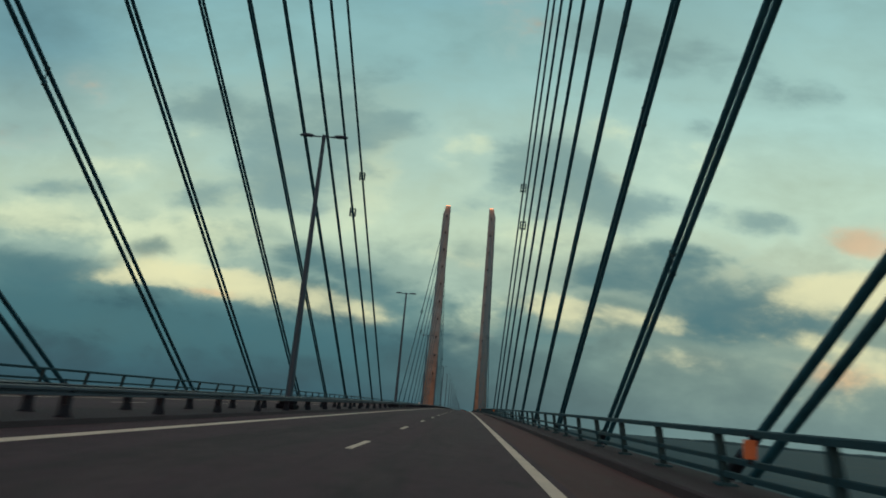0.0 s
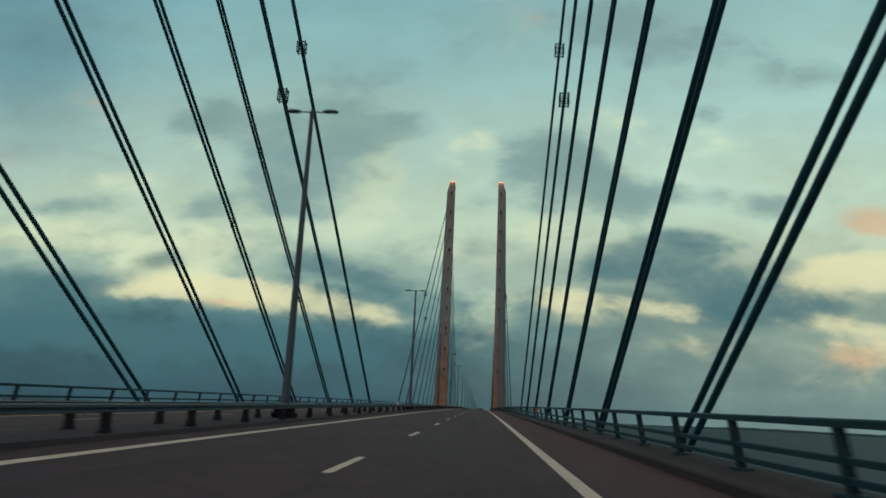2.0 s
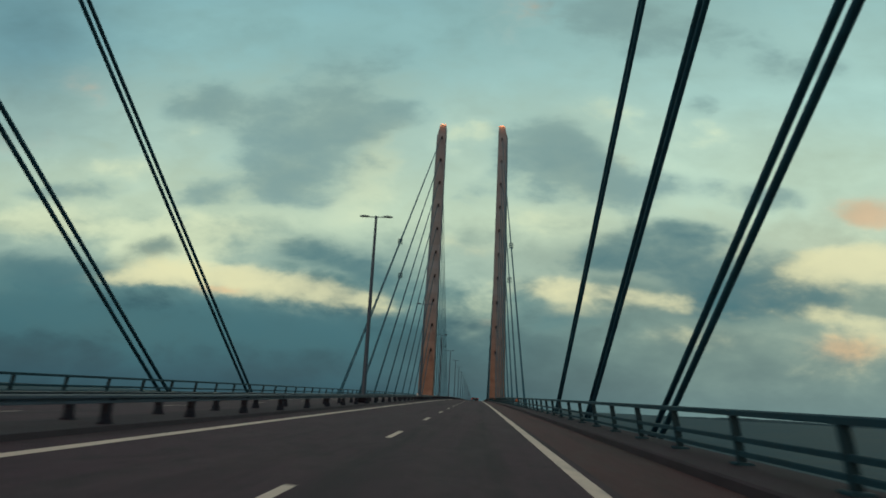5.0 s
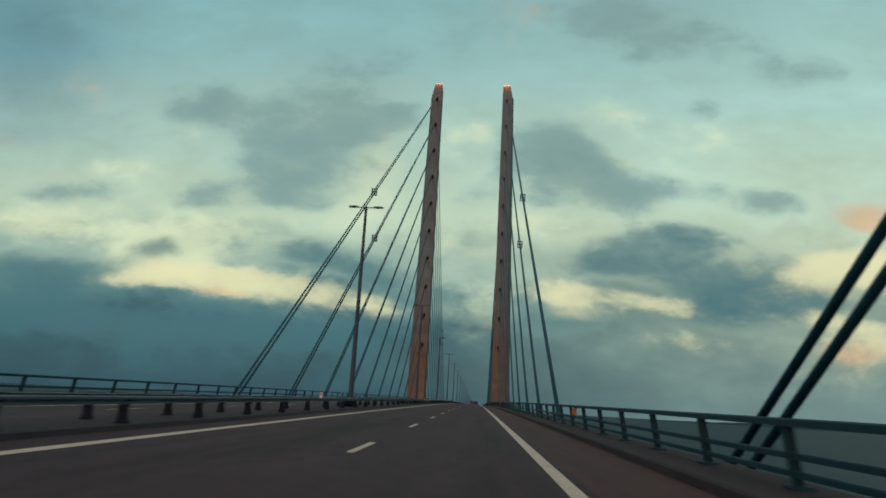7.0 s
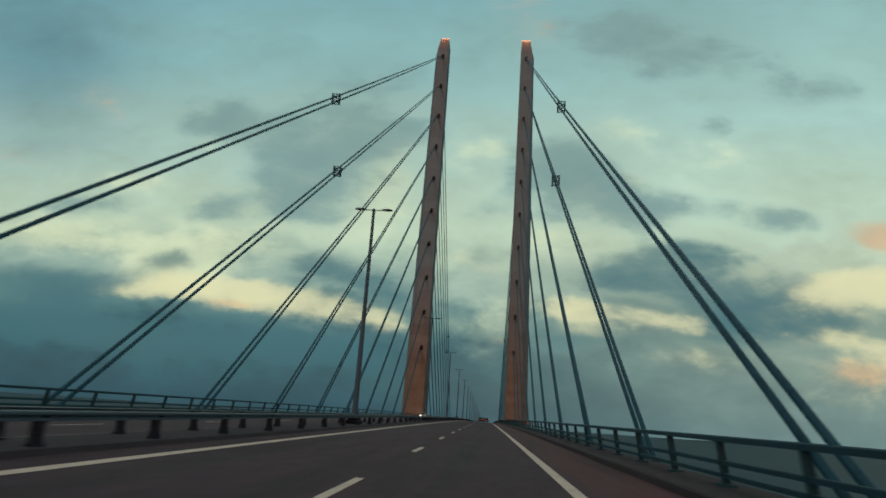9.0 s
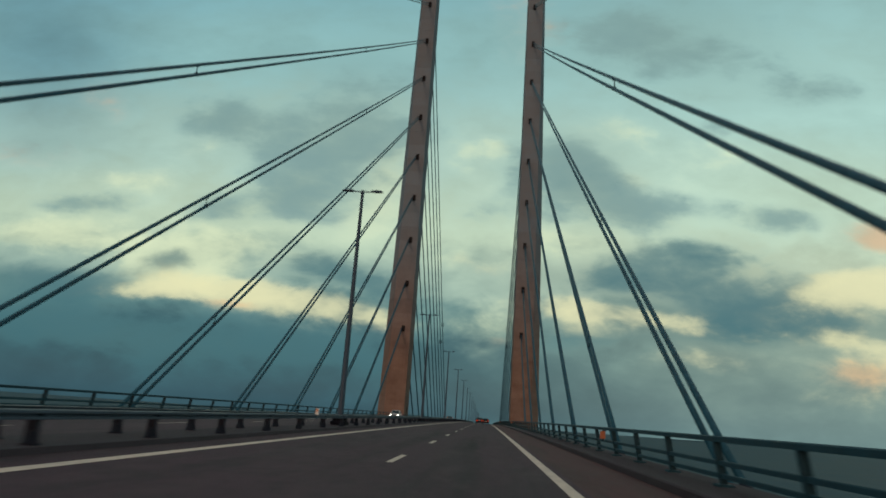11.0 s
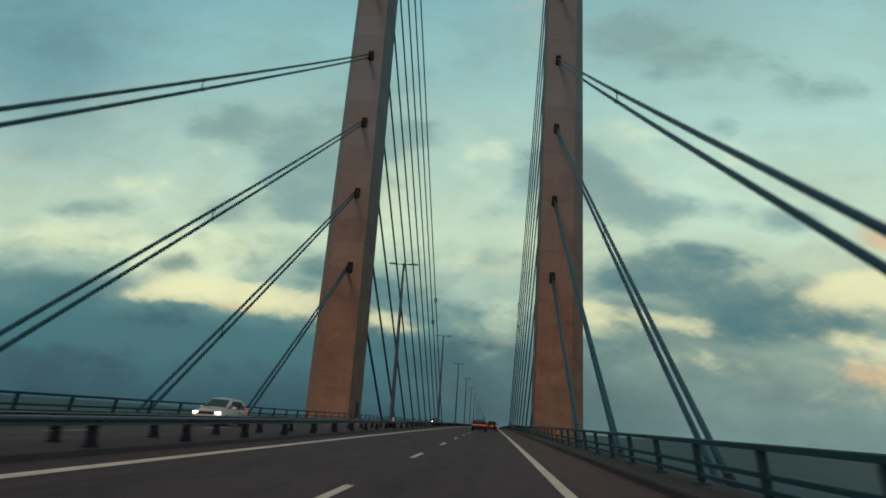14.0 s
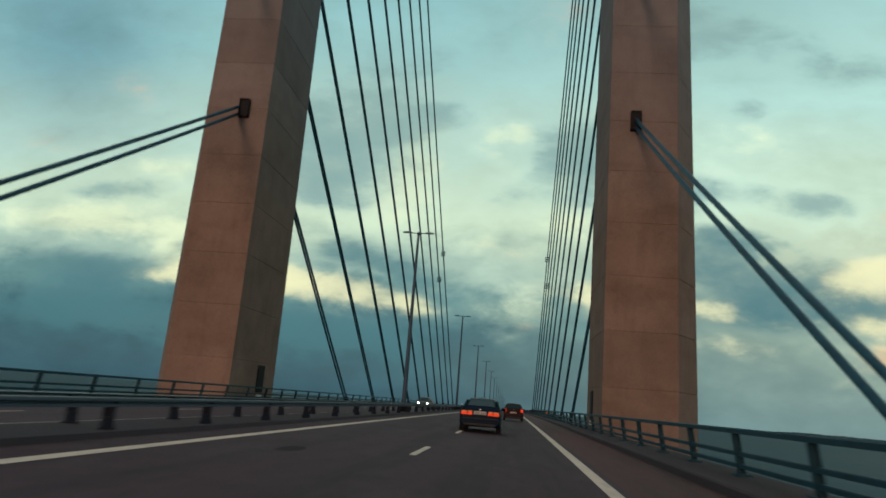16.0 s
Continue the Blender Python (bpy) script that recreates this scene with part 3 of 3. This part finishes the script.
def distance_marker(y):
    """White plate box with an orange reflector, clamped on the guardrail every hundred metres."""
    root = tagged(new("distance_marker"), "small white distance marker with an orange reflector, clamped on the guardrail", "distance marker", "distance markers")
    root.location = (0.62, y, crest(y) + fall(0.9) + 0.1)
    bm = bmesh.new()
    box(bm, (0.02, 0, 0.65), (0.13, 0.12, 0.3), bevel=0.02)
    part("box", bm, "white", root)
    bm = bmesh.new()
    box(bm, (0.02, -0.067, 0.73), (0.08, 0.014, 0.1), bevel=0.004)
    part("reflector", bm, "orange", root, "orange reflector plate")
    bm = bmesh.new()
    box(bm, (0.0, 0, 0.47), (0.05, 0.05, 0.2))
    part("clamp", bm, "steel", root)
    return root


for i in range(7):
    distance_marker(-456.6 + 100 * i)


def rail_marker(s, y):
    """Orange reflector plate held on the inner side of the edge railing."""
    root = tagged(new("reflector_marker"), "small orange reflector plate clamped on the bridge railing", "reflector", "railing reflectors")
    root.location = (s * 12.38, y, crest(y) + fall(12.38))
    bm = bmesh.new()
    box(bm, (0, 0, 0.95), (0.21, 0.04, 0.3), bevel=0.015)
    part("plate", bm, "orange", root)
    bm = bmesh.new()
    box(bm, (s * 0.02, 0.04, 0.95), (0.06, 0.05, 0.46), bevel=0.008)
    box(bm, (s * 0.08, 0.05, 1.13), (0.14, 0.04, 0.05))
    part("clamp", bm, "post", root)
    return root


for i in range(7):
    rail_marker(1, -455.5 + 99.55 * i)

LAMPS = [-483.6, -435.9, -388.2, -340.2, -292.7, -245.3, -197.0, -148.8, -100.8, -53.3, -5.9]
for y in LAMPS + [-5.9 + 47.8 * (i + 1) for i in range(15)]:
    street_lamp(y)


# ---- cars ----
M["tyre"] = material("tyre_rubber", (0.008, 0.009, 0.01), 0.9, vary=0.2)
M["rim"] = material("wheel_rim", (0.25, 0.26, 0.27), 0.35, metal=0.9, vary=0.1)
M["glass"] = material("car_glass", (0.005, 0.035, 0.045), 0.15, vary=0.1, spec=0.14)
M["trim"] = material("black_trim", (0.006, 0.007, 0.009), 0.6, vary=0.15)
M["navy"] = material("dark_blue_car_paint", (0.0015, 0.011, 0.025), 0.4, vary=0.15, spec=0.07, fine_scale=8)
M["bronze"] = material("dark_bronze_car_paint", (0.02, 0.007, 0.008), 0.45, vary=0.15, spec=0.1, fine_scale=8)
M["black_paint"] = material("black_car_paint", (0.006, 0.007, 0.01), 0.4, vary=0.15, spec=0.12, fine_scale=8)
M["grey"] = material("dark_grey_car_paint", (0.03, 0.035, 0.038), 0.45, metal=0.0, vary=0.1, coat=0.15, fine_scale=8)
M["silver"] = material("silver_car_paint", (0.34, 0.35, 0.34), 0.35, metal=0.3, vary=0.1, coat=0.2, fine_scale=8)
M["tail"] = material("tail_lamp_lit", (0.3, 0.02, 0.01), 0.25, emit=((1.0, 0.06, 0.01), 0.5))
M["tail_soft"] = material("tail_lamp_clear", (0.35, 0.1, 0.05), 0.25, emit=((1.0, 0.2, 0.04), 0.22))
M["head"] = material("head_lamp_lit", (0.8, 0.8, 0.75), 0.2, emit=((1.0, 0.93, 0.76), 9.0))
M["plate"] = material("number_plate", (0.55, 0.55, 0.5), 0.5, vary=0.1)


def loft(bm, stations, ring):
    """Skin a run of closed rings; each station is handed to ring() and gives its corner points."""
    rows = [[bm.verts.new(p) for p in ring(*st)] for st in stations]
    n = len(rows[0])
    for p, q in zip(rows, rows[1:]):
        for i in range(n):
            j = (i + 1) % n
            bm.faces.new((p[i], p[j], q[j], q[i]))
    bm.faces.new(rows[0])
    bm.faces.new(rows[-1])
    return bm


def body_ring(y, w, zb, zt, tuck=0.1):
    h = zt - zb
    half = [(0.0, zb), (w - 0.14, zb), (w - 0.03, zb + 0.08), (w, zb + 0.32 * h), (w, zb + 0.6 * h), (w - tuck * 0.5, zt - 0.09), (w - tuck, zt - 0.025), (w - tuck - 0.14, zt), (0.0, zt + 0.012)]
    return [(x, y, z) for x, z in half] + [(-x, y, z) for x, z in reversed(half[1:-1])]


def cabin_ring(y, wb, wt, zb, zt):
    half = [(0.0, zb), (wb, zb), (wb - (wb - wt) * 0.55, zb + (zt - zb) * 0.6), (wt + 0.03, zt - 0.07), (wt - 0.06, zt - 0.015), (wt - 0.25, zt), (0.0, zt + 0.02)]
    return [(x, y, z) for x, z in half] + [(-x, y, z) for x, z in reversed(half[1:-1])]


def pane(bm, quad, lift):
    """A slightly proud glass panel from four corners, with thickness."""
    a = [Vector(p) for p in quad]
    n = (a[1] - a[0]).cross(a[3] - a[0]).normalized() * lift
    f = bm.faces.new([bm.verts.new(p + n) for p in a])
    r = bmesh.ops.extrude_face_region(bm, geom=[f])
    bmesh.ops.translate(bm, vec=-n * 2, verts=[g for g in r["geom"] if isinstance(g, bmesh.types.BMVert)])
    return bm


def car(kind, label, paint, m, rear_lit=True):
    """kind: sedan or hatchback. Local y runs forward from the rear bumper."""
    root = tagged(new("car"), label, "car", "cars on the bridge")
    sedan = kind == "sedan"
    length, w = (4.75, 0.87) if sedan else (4.05, 0.85)
    if sedan:
        st = [(0.0, w - 0.12, 0.36, 0.6), (0.05, w - 0.05, 0.28, 0.86), (0.14, w - 0.02, 0.24, 1.02), (0.95, w, 0.22, 1.0), (1.9, w, 0.2, 0.94), (3.2, w, 0.2, 0.93), (4.1, w - 0.02, 0.22, 0.86),
              (4.55, w - 0.08, 0.24, 0.76), (4.7, w - 0.16, 0.3, 0.66), (4.75, w - 0.25, 0.36, 0.56)]
        cb = [(0.82, 0.70, 0.66, 0.98, 1.0), (1.55, 0.76, 0.56, 0.95, 1.36), (2.2, 0.78, 0.57, 0.93, 1.42), (2.75, 0.78, 0.56, 0.92, 1.39), (3.55, 0.72, 0.64, 0.9, 0.94)]
    else:
        st = [(0.0, w - 0.14, 0.38, 0.62), (0.05, w - 0.05, 0.3, 0.8), (0.12, w - 0.02, 0.26, 0.95), (0.9, w, 0.22, 0.97), (1.9, w, 0.2, 0.94), (2.9, w, 0.2, 0.93), (3.5, w - 0.03, 0.22, 0.84),
              (3.9, w - 0.1, 0.26, 0.74), (4.0, w - 0.18, 0.32, 0.64), (4.05, w - 0.28, 0.38, 0.55)]
        cb = [(0.16, 0.76, 0.72, 0.94, 0.97), (0.42, 0.77, 0.6, 0.95, 1.41), (0.75, 0.78, 0.6, 0.95, 1.46), (1.7, 0.78, 0.6, 0.93, 1.48), (2.1, 0.77, 0.58, 0.92, 1.43), (3.0, 0.72, 0.66, 0.9, 0.93)]
    part("body", loft(bmesh.new(), st, body_ring), paint, root, smooth=True)
    part("cabin", loft(bmesh.new(), cb, cabin_ring), paint, root, smooth=True)
    # rear window, windscreen, side windows
    (y0, b0, t0, zb0, zt0), (y1, b1, t1, zb1, zt1) = cb[0], cb[1]
    fa, fb = 0.16, 0.86
    mixp = lambda f: (y0 + (y1 - y0) * f, (t0 + (t1 - t0) * f) - 0.07, zt0 + (zt1 - zt0) * f)
    pa, pb = mixp(fa), mixp(fb)
    part("rear_window", pane(bmesh.new(), [(-pa[1], pa[0], pa[2]), (pa[1], pa[0], pa[2]), (pb[1] - 0.03, pb[0], pb[2]), (-pb[1] + 0.03, pb[0], pb[2])], 0.03), "glass", root, "dark rear window")
    (y0, b0, t0, zb0, zt0), (y1, b1, t1, zb1, zt1) = cb[-1], cb[-2]
    pa, pb = mixp(0.12), mixp(0.9)
    part("windscreen", pane(bmesh.new(), [(pa[1], pa[0], pa[2]), (-pa[1], pa[0], pa[2]), (-pb[1] + 0.03, pb[0], pb[2]), (pb[1] - 0.03, pb[0], pb[2])], 0.03), "glass", root, "dark windscreen")
    ys = (1.2, 1.95, 2.02, 2.85) if sedan else (0.55, 1.35, 1.42, 2.4)
    for s in (-1, 1):
        for a, b in ((ys[0], ys[1]), (ys[2], ys[3])):
            lo, hi = 1.0, 1.32
            ia = 0.22 if a == ys[0] else 0.0
            ib = 0.34 if b == ys[3] else 0.0
            q = [(s * 0.765, a, lo), (s * 0.765, b, lo), (s * 0.645, b - ib, hi), (s * 0.645, a + ia, hi)]
            part("side_window", pane(bmesh.new(), q if s > 0 else q[::-1], 0.03), "glass", root, "dark side window")
    # bumpers and sills
    bm = bmesh.new()
    box(bm, (0, 0.06, 0.46), (2 * w - 0.1, 0.22, 0.24), bevel=0.06)
    part("rear_bumper", bm, paint, root)
    bm = bmesh.new()
    box(bm, (0, 0.0, 0.33), (2 * w - 0.4, 0.16, 0.1), bevel=0.03)
    part("lower_bumper", bm, "trim", root, "black plastic lower bumper")
    bm = bmesh.new()
    box(bm, (0, length - 0.1, 0.44), (2 * w - 0.3, 0.26, 0.26), bevel=0.06)
    part("front_bumper", bm, paint, root)
    # lamps
    for s in (-1, 1):
        if sedan:
            for x, wd in ((0.66, 0.25), (0.42, 0.21)):
                bm = bmesh.new()
                box(bm, (s * x, 0.02, 0.755), (wd, 0.12, 0.1), bevel=0.025)
                lamp = part("tail_lamp", bm, "tail", root, "lit orange-red tail lamp")
                bm = bmesh.new()
                box(bm, (s * x, 0.025, 0.838), (wd - 0.015, 0.11, 0.062), bevel=0.02)
                part("upper_lens", bm, "tail_soft", lamp, "pale amber upper lens")
        else:
            bm = bmesh.new()
            box(bm, (s * 0.7, 0.06, 0.88), (0.22, 0.16, 0.26), bevel=0.04)
            part("tail_lamp", bm, "tail", root, "lit red tail lamp")
        bm = bmesh.new()
        box(bm, (s * 0.6, length - 0.12, 0.67), (0.25, 0.16, 0.12), bevel=0.03)
        part("head_lamp", bm, "glass" if rear_lit else "head", root, "" if rear_lit else "bright lit head lamp")
        bm = bmesh.new()
        box(bm, (s * 0.92, 2.95 if sedan else 2.45, 0.98), (0.2, 0.1, 0.13), bevel=0.03)
        box(bm, (s * 0.82, 2.97 if sedan else 2.47, 0.95), (0.12, 0.05, 0.05))
        part("wing_mirror", bm, paint, root)
        for y in ((0.95, 3.75) if sedan else (0.75, 3.25)):
            bm = bmesh.new()
            rod(bm, (s * 0.66, y, 0.31), (s * 0.86, y, 0.31), 0.31, n=24)
            tyre = part("wheel", bm, "tyre", root, "black rubber tyre")
            bm = bmesh.new()
            rod(bm, (s * 0.855, y, 0.31), (s * 0.868, y, 0.31), 0.2, n=18)
            for i in range(5):
                a = i * math.tau / 5
                box(bm, (s * 0.87, y + 0.1 * math.cos(a), 0.31 + 0.1 * math.sin(a)), (0.012, 0.05, 0.05))
            part("rim", bm, "rim", tyre)
    if not rear_lit:
        bm = bmesh.new()
        for i in range(3):
            box(bm, (0, length - 0.03, 0.6 + 0.05 * i), (0.8, 0.05, 0.025), bevel=0.006)
        box(bm, (0, length - 0.06, 0.65), (0.84, 0.05, 0.18), bevel=0.02)
        part("grille", bm, "trim", root, "black slatted grille")
        bm = bmesh.new()
        box(bm, (0, length + 0.035, 0.43), (0.52, 0.025, 0.11), bevel=0.006)
        part("number_plate", bm, "plate", root)
    # seams, strips and badge on the tail
    bm = bmesh.new()
    box(bm, (0, -0.03 if sedan else -0.015, 0.575), (2 * w - 0.24, 0.03, 0.035), bevel=0.01)
    part("bumper_strip", bm, "trim", root, "black rubber bumper strip")
    bm = bmesh.new()
    box(bm, (0, 0.035, 0.67), (1.5, 0.03, 0.012))
    for s in (-1, 1):
        box(bm, (s * 0.75, 0.1, 0.85), (0.012, 0.12, 0.36) if sedan else (0.012, 0.1, 0.3))
    part("boot_seam", bm, "trim", root)
    bm = bmesh.new()
    rod(bm, (0, 0.03, 0.935), (0, 0.06, 0.935), 0.04, n=12)
    part("badge", bm, "rim", root, "small round chrome badge")
    bm = bmesh.new()
    rod(bm, (0.5, -0.05, 0.29), (0.5, 0.3, 0.29), 0.03, n=10)
    part("exhaust_pipe", bm, "rim", root)
    for s in (-1, 1):
        for y in ((1.98, 1.05) if sedan else (1.38,)):
            bm = bmesh.new()
            box(bm, (s * (w - 0.005), y, 0.62), (0.02, 0.012, 0.6))
            part("door_seam", bm, "trim", root)
        for y in ((2.15, 1.25) if sedan else (1.55,)):
            bm = bmesh.new()
            box(bm, (s * (w + 0.005), y, 0.82), (0.03, 0.16, 0.03), bevel=0.01)
            part("door_handle", bm, "trim", root)
        bm = bmesh.new()
        box(bm, (s * (w - 0.02), length * 0.5, 0.24), (0.06, 1.9, 0.08), bevel=0.02)
        part("sill", bm, "trim", root, "black sill")
    pz = 0.8 if sedan else 0.72
    bm = bmesh.new()
    box(bm, (0, -0.005 if sedan else 0.02, pz), (0.52, 0.03, 0.12), bevel=0.008)
    plate = part("number_plate", bm, "plate", root, "pale number plate with dark bars")
    bm = bmesh.new()
    for i in range(6):
        box(bm, (-0.2 + 0.078 * i + (0.02 if i > 2 else 0), -0.024 if sedan else 0.001, pz), (0.045, 0.008, 0.07))
    part("plate_bar", bm, "trim", plate)
    root.matrix_world = m
    return root


def on_road(x, y, turn=0.0):
    g = math.degrees(math.atan2(crest(y + 2) - crest(y - 2), 4))
    return pose(x, y, crest(y) + fall(x) + 0.01, g if turn == 0 else -g, 0, turn)


car("sedan", "dark blue four-door sedan with lit orange-red tail lamps in the lane", "navy", on_road(6.3, -26.0))
car("hatchback", "dark reddish-brown hatchback with lit tail lamps, further along the lane", "bronze", on_road(7.75, 4.5))
car("hatchback", "black hatchback with lit tail lamps, ahead of the reddish-brown one", "black_paint", on_road(7.85, 27.0))
car("hatchback", "dark grey oncoming hatchback with bright headlamps beyond the median", "grey", on_road(-3.7, 38.0, 180), rear_lit=False)
car("hatchback", "silver oncoming hatchback with bright headlamps beyond the median", "silver", on_road(-7.2, -67.5, 180), rear_lit=False)
